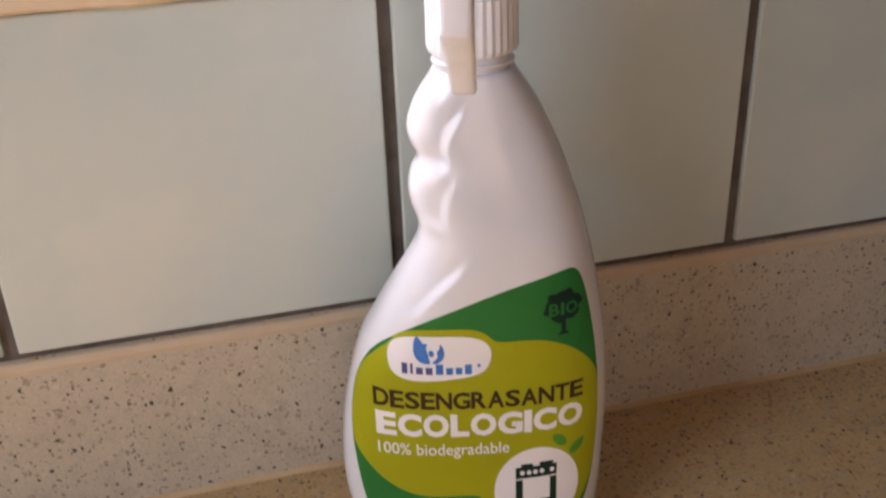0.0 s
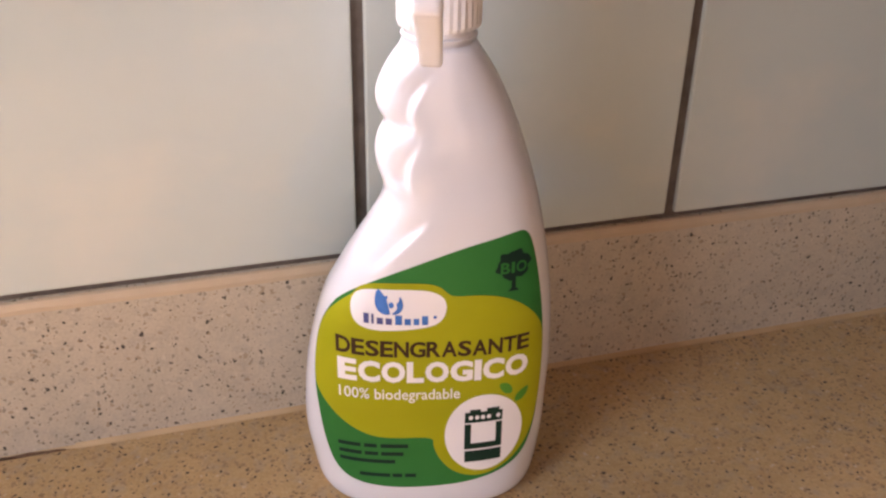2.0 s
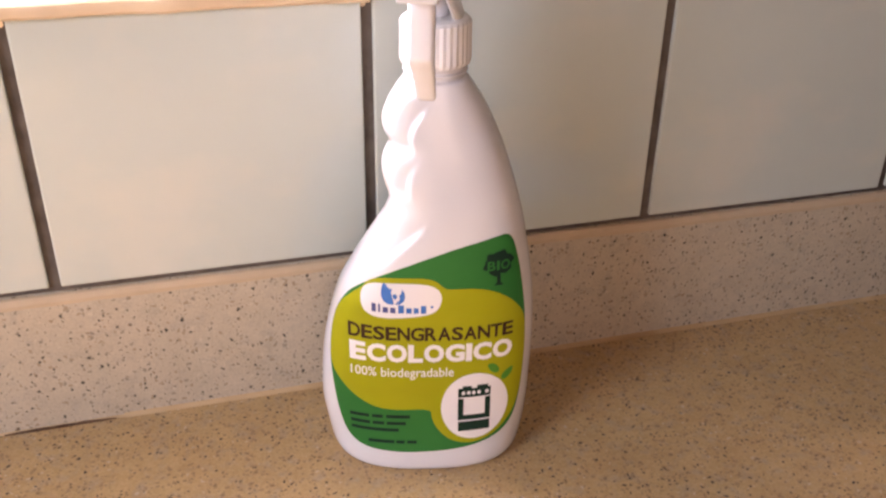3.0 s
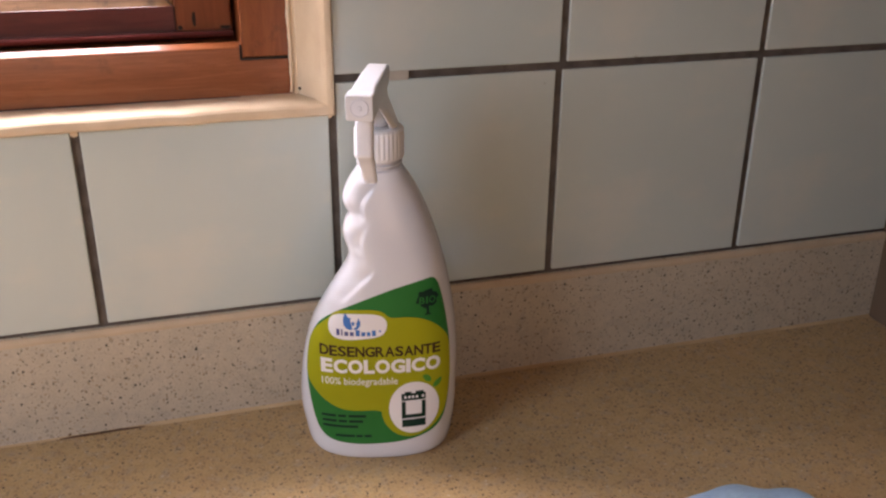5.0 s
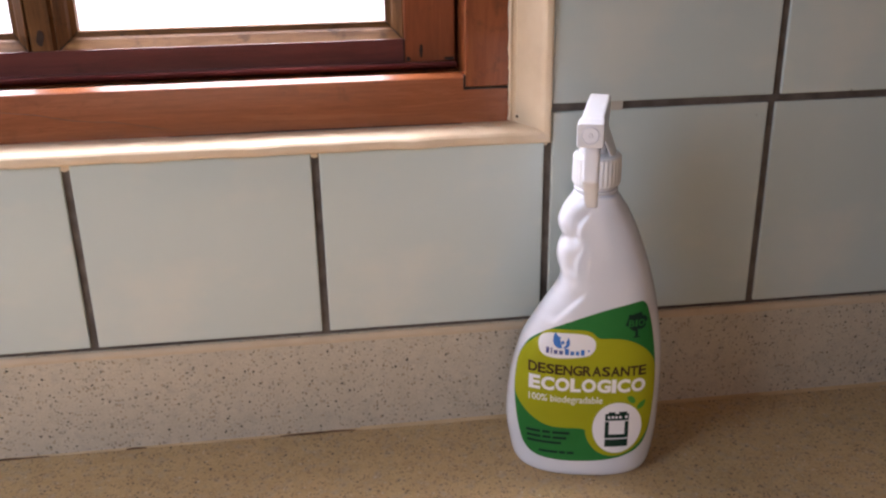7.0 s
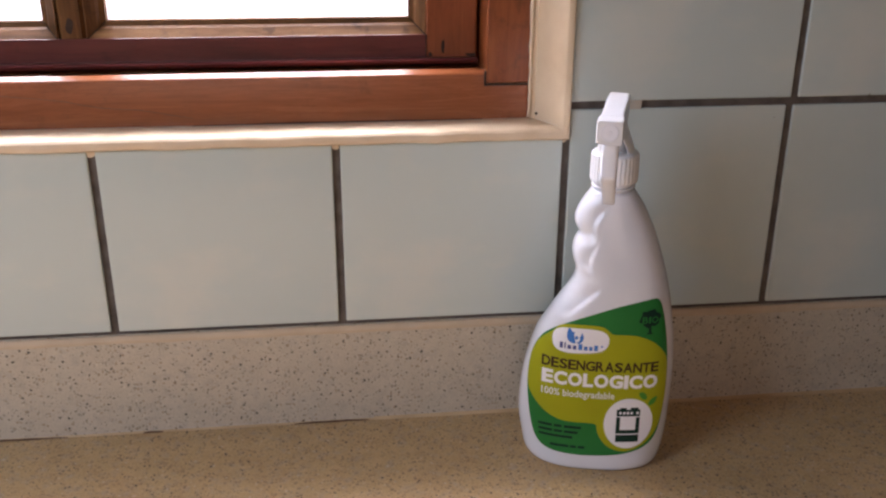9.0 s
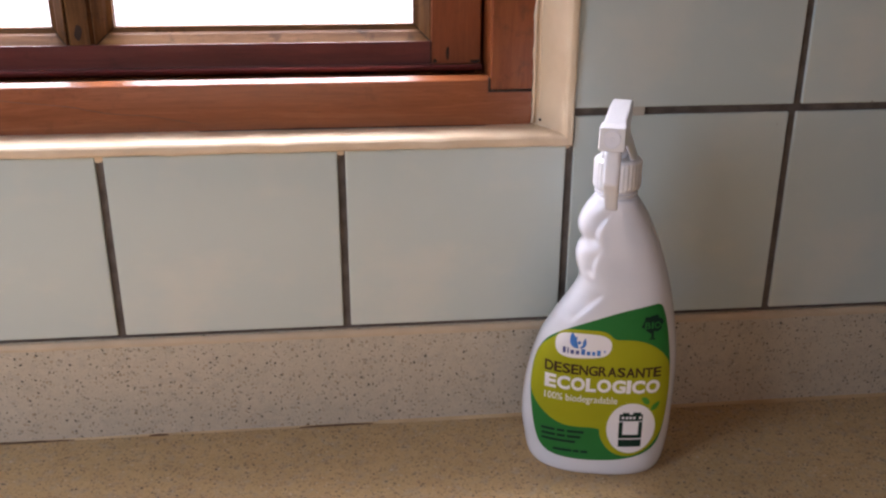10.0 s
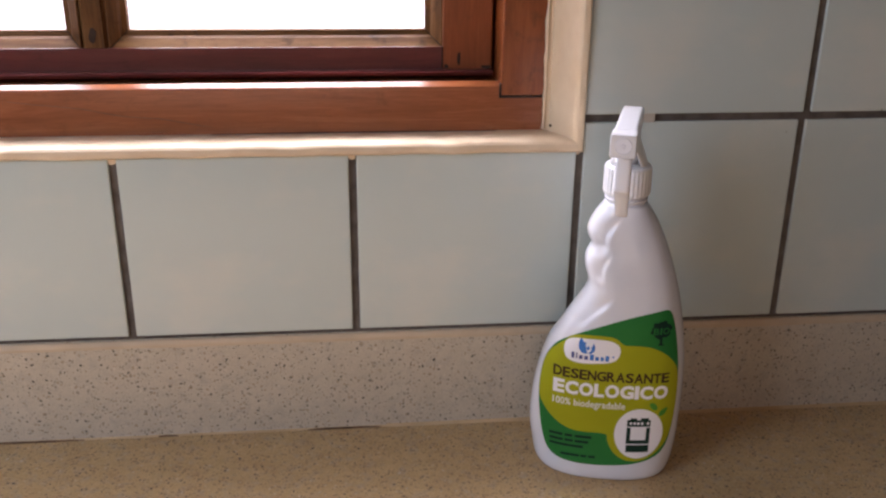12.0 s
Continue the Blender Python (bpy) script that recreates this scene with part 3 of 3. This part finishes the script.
def printed(name, outlines, mat, lift, parent, label=""):
    bm = bmesh.new()
    for outline in outlines:
        f = bm.faces.new([bm.verts.new((u, z, 0)) for u, z in outline])
        bmesh.ops.triangulate(bm, faces=[f])
    drape(bm, lift)
    me = bpy.data.meshes.new(name)
    for f in bm.faces:
        f.normal_update()
        if f.normal.y > 0:
            f.normal_flip()
    bm.to_mesh(me)
    bm.free()
    me.materials.append(mat)
    for p in me.polygons:
        p.use_smooth = True
    ob = new(name, me)
    ob.parent = parent
    if label:
        ob["label"] = label
    return ob


def glyphs(text, bold):
    """The built-in font's outline of a text as a flat bmesh."""
    curve = bpy.data.curves.new("lettering", "FONT")
    curve.body, curve.offset, curve.resolution_u = text, bold, 3
    tool = new("lettering_curve", curve)
    bpy.context.view_layer.update()
    flat = bpy.data.meshes.new_from_object(tool.evaluated_get(bpy.context.evaluated_depsgraph_get()))
    bpy.data.objects.remove(tool)
    bm = bmesh.new()
    bm.from_mesh(flat)
    bpy.data.meshes.remove(flat)
    bmesh.ops.triangulate(bm, faces=bm.faces[:])
    return bm


def fitted(bm, u0, z0, u1, z1):
    xs, ys = [v.co.x for v in bm.verts], [v.co.y for v in bm.verts]
    x0, y0, w, h = min(xs), min(ys), max(xs) - min(xs), max(ys) - min(ys)
    for v in bm.verts:
        v.co = Vector((u0 + (v.co.x - x0) / w * (u1 - u0), z0 + (v.co.y - y0) / h * (z1 - z0), 0))


WIDE = {"D": 1.0, "E": 0.88, "S": 0.93, "N": 1.0, "G": 1.07, "R": 0.98, "A": 1.04, "T": 0.90, "C": 1.02, "O": 1.10, "L": 0.80, "I": 0.34, "B": 0.96}


def lettered(text, u0, z0, u1, z1, mat, lift, parent, label, bold=0.0, gap=0.0):
    """Words in the built-in font, fitted into a box of the label; with a gap, each capital takes its own width."""
    if gap:
        scale = (u1 - u0) / (sum(WIDE[c] for c in text) + gap * (len(text) - 1))
        flat, u = bpy.data.meshes.new("lettering"), u0
        bm = bmesh.new()
        for c in text:
            one = glyphs(c, bold)
            fitted(one, u, z0, u + WIDE[c] * scale, z1)
            one.to_mesh(flat)
            one.free()
            bm.from_mesh(flat)
            u += (WIDE[c] + gap) * scale
        bpy.data.meshes.remove(flat)
    else:
        bm = glyphs(text, bold)
        fitted(bm, u0, z0, u1, z1)
    drape(bm, lift)
    for f in bm.faces:
        f.normal_update()
        if f.normal.y > 0:
            f.normal_flip()
    me = bpy.data.meshes.new("lettering")
    bm.to_mesh(me)
    bm.free()
    me.materials.append(mat)
    ob = new("lettering", me)
    ob.parent = parent
    ob["label"] = label
    return ob


def disc(u, z, ru, rz, count=40, turn=0.0):
    c, s = math.cos(radians(turn)), math.sin(radians(turn))
    pts = [(ru * math.cos(2 * math.pi * i / count), rz * math.sin(2 * math.pi * i / count)) for i in range(count)]
    return [(u + a * c - b * s, z + a * s + b * c) for a, b in pts]


def bar(u0, z0, u1, z1):
    return [(u0, z0), (u1, z0), (u1, z1), (u0, z1)]


outer = rounded([(-6.9, 97.4), (10, 108.2), (36, 119.6), (57, 125.3), (63.8, 125.6), (67.6, 114), (70.8, 97), (73, 80), (73.8, 61), (73.2, 44), (71.5, 32), (68, 22.5), (60, 16.5),
                 (45, 13.0), (24, 11.6), (8, 11.8), (-5, 13.4), (-11.8, 19.0), (-15.4, 30), (-17.6, 42), (-18.9, 55), (-18.6, 66), (-16.8, 78), (-13.4, 88)], 2)
label = printed("label", [outer], GREEN, 0.16, bottle, "dark green printed label")
lime = rounded([(-6.8, 95.2), (-2.5, 98.6), (0, 102.3), (5, 104.6), (15, 105.8), (26, 106.2), (31, 104.6), (33.6, 101.8), (36, 100.4), (45, 100.8), (54, 99.6), (63, 94.8), (69.6, 87.4), (72.9, 79),
                (73.6, 61), (73, 44), (71.2, 34), (68.0, 27.0), (62.2, 20.4), (54.0, 16.2), (45.7, 15.4), (37.5, 18.2), (31.6, 24.4), (28.8, 31), (29.0, 35.2),
                (10, 34.6), (0.9, 36.2), (-8.1, 41.1), (-14.8, 47.9), (-18.7, 54.5), (-18.4, 66), (-16.6, 78), (-13.2, 88)], 2)
printed("lime_field", [lime], LIME, 0.30, label, "lime green field of the label")
pill = rounded([(-3.4, 91.0), (-3.2, 97.6), (1.0, 101.6), (10, 102.9), (25, 103.6), (31.5, 101.2), (33.6, 96.6), (32.2, 90.6), (27.5, 87.2), (14, 85.4), (5, 85.0), (-1, 86.8)], 2)
printed("logo_oval", [pill], WHITE_INK, 0.42, label, "white oval with a blue and navy emblem")
flame = [rounded([(7.2, 103.2), (6.0, 99.6), (6.0, 95.6), (8.0, 92.9), (11.0, 92.3), (12.2, 93.2), (9.8, 94.2), (9.0, 96.2), (10.4, 98.4), (11.2, 100.6), (9.6, 100.0), (8.6, 101.6)], 2),
         rounded([(12.0, 92.6), (14.6, 92.8), (16.6, 95.0), (16.8, 98.0), (15.4, 101.0), (15.2, 98.4), (14.0, 97.2), (14.6, 95.4), (13.4, 94.0)], 2),
         disc(12.2, 96.6, 1.0, 1.3, 14)]
printed("emblem", flame, BLUE_INK, 0.54, label, "blue emblem")
printed("emblem_line", [bar(1.6, 88.2, 3.6, 92.4), bar(4.6, 88.2, 5.5, 92.4), bar(6.6, 88.2, 9.0, 91.0), bar(10.0, 88.2, 12.4, 91.0)], NAVY_INK, 0.54, label, "plain navy bars")
printed("emblem_line", [bar(13.6, 88.3, 16.2, 92.5), bar(17.2, 88.3, 19.6, 91.1), bar(20.6, 88.4, 22.8, 91.2), bar(23.8, 88.4, 26.2, 92.4), disc(28.8, 91.8, 0.7, 0.7, 10)], BLUE_INK, 0.54, label, "plain blue bars")
lettered("DESENGRASANTE", -9.6, 72.7, 66.8, 80.2, BROWN_INK, 0.44, label, "dark brown capitals", 0.028, 0.055)
lettered("ECOLOGICO", -9.2, 60.6, 66.9, 70.6, WHITE_INK, 0.44, label, "bold white capitals", 0.045, 0.06)
lettered("100% biodegradable", -9.0, 51.0, 39.4, 57.4, WHITE_INK, 0.44, label, "small white words", 0.006)
printed("round_field", [disc(49.9, 35.6, 16.3, 17.6, 56)], WHITE_INK, 0.44, label, "white disc with a cooker drawing")
cooker = [bar(41.7, 40.4, 57.4, 45.4), bar(41.7, 29.0, 44.4, 40.6), bar(54.8, 29.0, 57.4, 40.6), bar(41.7, 28.6, 57.4, 31.2), bar(41.9, 22.6, 57.3, 27.8), bar(43.8, 45.2, 48.2, 46.6), bar(50.8, 45.2, 56.0, 46.8)]
printed("cooker_drawing", cooker, BOTTLE_GREEN, 0.56, label, "dark green cooker drawing")
printed("cooker_knobs", [disc(u, 43.0, 0.9, 1.0, 12) for u in (44.2, 46.8, 49.2, 51.7, 55.6)] + [bar(41.7, 40.1, 57.4, 40.7)], WHITE_INK, 0.68, label)
printed("leaf_drawing", [rounded([(54.8, 57.6), (58.8, 57.8), (61.2, 54.6), (61.0, 51.8), (57.4, 52.6)], 2)], LEAF_INK, 0.46, label, "two green leaves")
printed("leaf_drawing", [rounded([(62.0, 47.6), (62.8, 51.4), (68.2, 54.6), (67.6, 50.4), (65.0, 47.6)], 2)], LEAF_INK, 0.46, label)
crown = []
for i in range(48):
    a = 2 * math.pi * i / 48
    r = 1 + 0.09 * math.sin(6 * a) + 0.05 * math.sin(11 * a + 1)
    crown.append((58.5 + 6.6 * r * math.cos(a), 112.0 + 6.0 * r * math.sin(a)))
printed("tree_drawing", [crown, [(57.9, 107.5), (59.5, 107.5), (59.7, 102.4), (61.2, 101.0), (56.6, 101.0), (58.0, 102.4)]], BOTTLE_GREEN, 0.32, label, "dark tree drawing")
lettered("BIO", 53.4, 108.8, 63.6, 113.4, GREEN, 0.46, label, "green capitals on the tree", 0.02, 0.16)
for k, words in enumerate([[(-10.2, -1.0), (0.4, 5.6), (7.2, 18.6)], [(-9.8, -0.6), (0.6, 6.2), (7.4, 16.6)], [(-9.6, 13.2)], [(-1.6, 11.0), (12.0, 16.0), (17.2, 21.8)]]):
    z = (30.2, 26.6, 23.0, 16.4)[k]
    printed("small_print_line", [bar(a, z, b, z + 1.7) for a, b in words], BOTTLE_GREEN, 0.32, label, "plain dark bars of small print")

# sprayer: its own frame stands on the neck and points a little more to the side than the label
AXIS = pose(0.0305, 0.003, 0.0033, 0, 0, -8)


def sprayer_part(name, bm, mat, label="", smooth=False):
    bmesh.ops.transform(bm, matrix=AXIS, verts=bm.verts)
    return part(name, bm, mat, bottle, label, smooth)


def ring_at(r, z, count=64, rib=0.0):
    return [((r + (rib if i % 2 else 0.0)) * math.cos(2 * math.pi * i / count), (r + (rib if i % 2 else 0.0)) * math.sin(2 * math.pi * i / count), z) for i in range(count)]


bm = bmesh.new()
add_rings(bm, [ring_at(r / 1000, z / 1000) for r, z in ((12.4, 186), (12.4, 189.2), (13.8, 189.6), (14.0, 190.6), (12.8, 191.2), (12.6, 194))])
sprayer_part("neck_ring", bm, PLASTIC, smooth=False)
bm = bmesh.new()
add_rings(bm, [ring_at(0.0132, 0.1930), ring_at(0.0146, 0.1935, rib=0.0002), ring_at(0.0150, 0.1950, rib=0.00035), ring_at(0.0148, 0.2108, rib=0.00035), ring_at(0.0140, 0.2122), ring_at(0.0122, 0.2130)])
sprayer_part("screw_cap", bm, CAP_PLASTIC, "ribbed white screw cap")


def slab_ring(y, w, z0, z1, corner=0.0016):
    """A rounded rectangle across the sprayer's length."""
    pts = []
    for cx, cz, a0 in ((w - corner, z1 - corner, 0), (-w + corner, z1 - corner, 90), (-w + corner, z0 + corner, 180), (w - corner, z0 + corner, 270)):
        for k in range(4):
            a = radians(a0 + 30 * k)
            pts.append((cx + corner * math.cos(a), y, cz + corner * math.sin(a)))
    return pts


# shroud from the cap up into the head
bm = bmesh.new()
loft = []
for z, w, y0, y1 in ((0.2124, 0.0120, -0.0100, 0.0118), (0.2160, 0.0110, -0.0140, 0.0112), (0.2220, 0.0092, -0.0210, 0.0100), (0.2300, 0.0066, -0.0320, 0.0085), (0.2390, 0.0056, -0.0380, 0.0070)):
    ring = []
    for wall, order in ((0.0, 1), (0.0013, -1)):
        for i in range(29)[::order]:
            a = radians(-50 + 280 * i / 28)
            c, s = math.cos(a), math.sin(a)
            ring.append(((w - wall) * math.copysign(abs(c) ** 0.7, c), (y0 + y1) / 2 + ((y1 - y0) / 2 - wall) * math.copysign(abs(s) ** 0.7, s), z))
    loft.append(ring)
add_rings(bm, loft)
sprayer_part("shroud", bm, CAP_PLASTIC, "open-fronted white sprayer shroud")
bm = bmesh.new()
add_rings(bm, [ring_at(r, z, 32) for r, z in ((0.0056, 0.2118), (0.0056, 0.2190), (0.0044, 0.2196), (0.0044, 0.2350))])
sprayer_part("pump_stem", bm, TRIGGER_PLASTIC, smooth=True)
bm = bmesh.new()
add_rings(bm, [slab_ring(y, w, z0, z1) for y, w, z0, z1 in ((0.0045, 0.0056, 0.2385, 0.2468), (0.0030, 0.0064, 0.2370, 0.2484), (-0.020, 0.0067, 0.2330, 0.2486), (-0.046, 0.0065, 0.2320, 0.2482), (-0.056, 0.0068, 0.2330, 0.2474))])
sprayer_part("spray_head", bm, CAP_PLASTIC, "white spray head")
bm = bmesh.new()
add_rings(bm, [slab_ring(y, w, z0, z1, 0.0012) for y, w, z0, z1 in ((-0.0562, 0.0069, 0.2340, 0.2472), (-0.0575, 0.0074, 0.2336, 0.2476), (-0.0675, 0.0074, 0.2336, 0.2474), (-0.0685, 0.0069, 0.2341, 0.2469))])
nozzle = sprayer_part("nozzle", bm, CAP_PLASTIC, "square white nozzle")
bm = bmesh.new()


def face_ring(r, y):
    return [(r * math.cos(2 * math.pi * i / 32), y, 0.2406 + r * math.sin(2 * math.pi * i / 32)) for i in range(32)]


add_rings(bm, [face_ring(r / 1000, y / 1000) for r, y in ((5.0, -68.3), (5.0, -68.9), (4.6, -69.1), (4.3, -68.8), (1.4, -68.8), (1.2, -69.1), (0.5, -69.1), (0.45, -68.7))])
bmesh.ops.transform(bm, matrix=AXIS, verts=bm.verts)
part("nozzle_disc", bm, TRIGGER_PLASTIC, nozzle, "round ivory outlet", smooth=False)
# trigger: a curved lever
bm = bmesh.new()
loft = []
for y, z, w, th in ((-0.0520, 0.2345, 0.0050, 0.0080), (-0.0528, 0.2265, 0.0049, 0.0074), (-0.0530, 0.2180, 0.0048, 0.0070), (-0.0532, 0.2130, 0.0048, 0.0072), (-0.0534, 0.2112, 0.0048, 0.0078),
                    (-0.0524, 0.2096, 0.0047, 0.0074), (-0.0500, 0.2072, 0.0045, 0.0062), (-0.0450, 0.2022, 0.0043, 0.0054), (-0.0400, 0.1955, 0.0040, 0.0048), (-0.0355, 0.1898, 0.0038, 0.0042), (-0.0347, 0.1886, 0.0032, 0.0030)):
    ring = []
    for i in range(24):
        a = 2 * math.pi * i / 24
        c, s = math.cos(a), math.sin(a)
        ring.append((w * math.copysign(abs(c) ** 0.5, c), y + th / 2 * math.copysign(abs(s) ** 0.5, s), z))
    loft.append(ring)
add_rings(bm, loft)
sprayer_part("trigger", bm, TRIGGER_PLASTIC, "curved ivory trigger lever", smooth=True)

# ---- blue cloth ----
bm = bmesh.new()
grid = 26
verts = {}
for i in range(grid + 1):
    for j in range(grid + 1):
        a, b = 2 * i / grid - 1, 2 * j / grid - 1
        u, v = a * math.sqrt(1 - b * b / 2), b * math.sqrt(1 - a * a / 2)
        r = math.hypot(u, v)
        wave = 1 + 0.12 * noise.noise((u * 2.2, v * 2.2, 3.0))
        h = 0.0145 * (1 - r**4) * (1 + 0.5 * noise.noise((u * 3, v * 3, 0.5))) + 0.0008
        verts[i, j] = bm.verts.new((0.060 * u * wave, 0.045 * v * wave, max(0.0006, h)))
for i in range(grid):
    for j in range(grid):
        bm.faces.new((verts[i, j], verts[i + 1, j], verts[i + 1, j + 1], verts[i, j + 1]))
rim = [e for e in bm.edges if e.is_boundary]
made = bmesh.ops.extrude_edge_only(bm, edges=rim)
for v in made["geom"]:
    if isinstance(v, bmesh.types.BMVert):
        v.co.z = 0.0002
cloth = tagged(part("cleaning_cloth", bm, BLUE_CLOTH, None, smooth=True), "crumpled light blue cleaning cloth lying on the worktop", "cloth")
cloth.location = (0.194, -0.217, COUNTER)

# ---- wall tiles ----
def tile_mesh(width, height):
    return mesh_from("tile", box(-width / 2, width / 2, 0.0, 0.008, -height / 2, height / 2, bevel=0.0009, segments=2), TILE)


tile_meshes = {}
for row in range(6):
    z0 = ROW0 + 0.0006 if row == 0 else ROW1 + JOINT / 2 + (row - 1) * PITCH
    z1 = ROW1 - JOINT / 2 + row * PITCH
    for col in range(-11, 5):
        # the bottom row was laid a little out of line with the rows above
        e0, e1 = ({0: -0.0010, 1: -0.0014}.get(c, 0.0) if row == 0 else {1: 0.0012}.get(c, 0.0) for c in (col, col + 1))
        x0, x1 = col * PITCH + JOINT / 2 + e0, (col + 1) * PITCH - JOINT / 2 + e1
        if row > 0 and col == 0:
            x0 = OPEN_R + 0.0006
        x0, x1, t1 = max(x0, -0.979), min(x1, EAST - 0.001), z1
        if x1 > OPEN_L and x0 < OPEN_R - 0.002 and z1 > OPEN_B:
            if z0 < OPEN_B - 0.02:
                t1 = OPEN_B - 0.0004
            elif z0 < OPEN_T:
                if x0 < OPEN_L - 0.03:
                    x1 = OPEN_L - 0.0005
                else:
                    continue
        if x1 - x0 < 0.02:
            continue
        key = (round(x1 - x0, 4), round(t1 - z0, 4))
        if key not in tile_meshes:
            tile_meshes[key] = tile_mesh(*key)
        tile = new("tile", tile_meshes[key])
        tile.parent = wall_window
        tile.location = ((x0 + x1) / 2, random.uniform(-0.0002, 0.0002), (z0 + t1) / 2)
        tile.rotation_euler = (random.uniform(-0.0012, 0.0012), 0, random.uniform(-0.0012, 0.0012))

# pale repair in the joint behind the sprayer
bm = box(0.028, 0.0490, -0.0002, 0.004, ROW1 - 0.0030, ROW1 + 0.0030, bevel=0.0004)
part("grout_repair", bm, PALE_GROUT, wall_window, "pale grout repair in the joint")
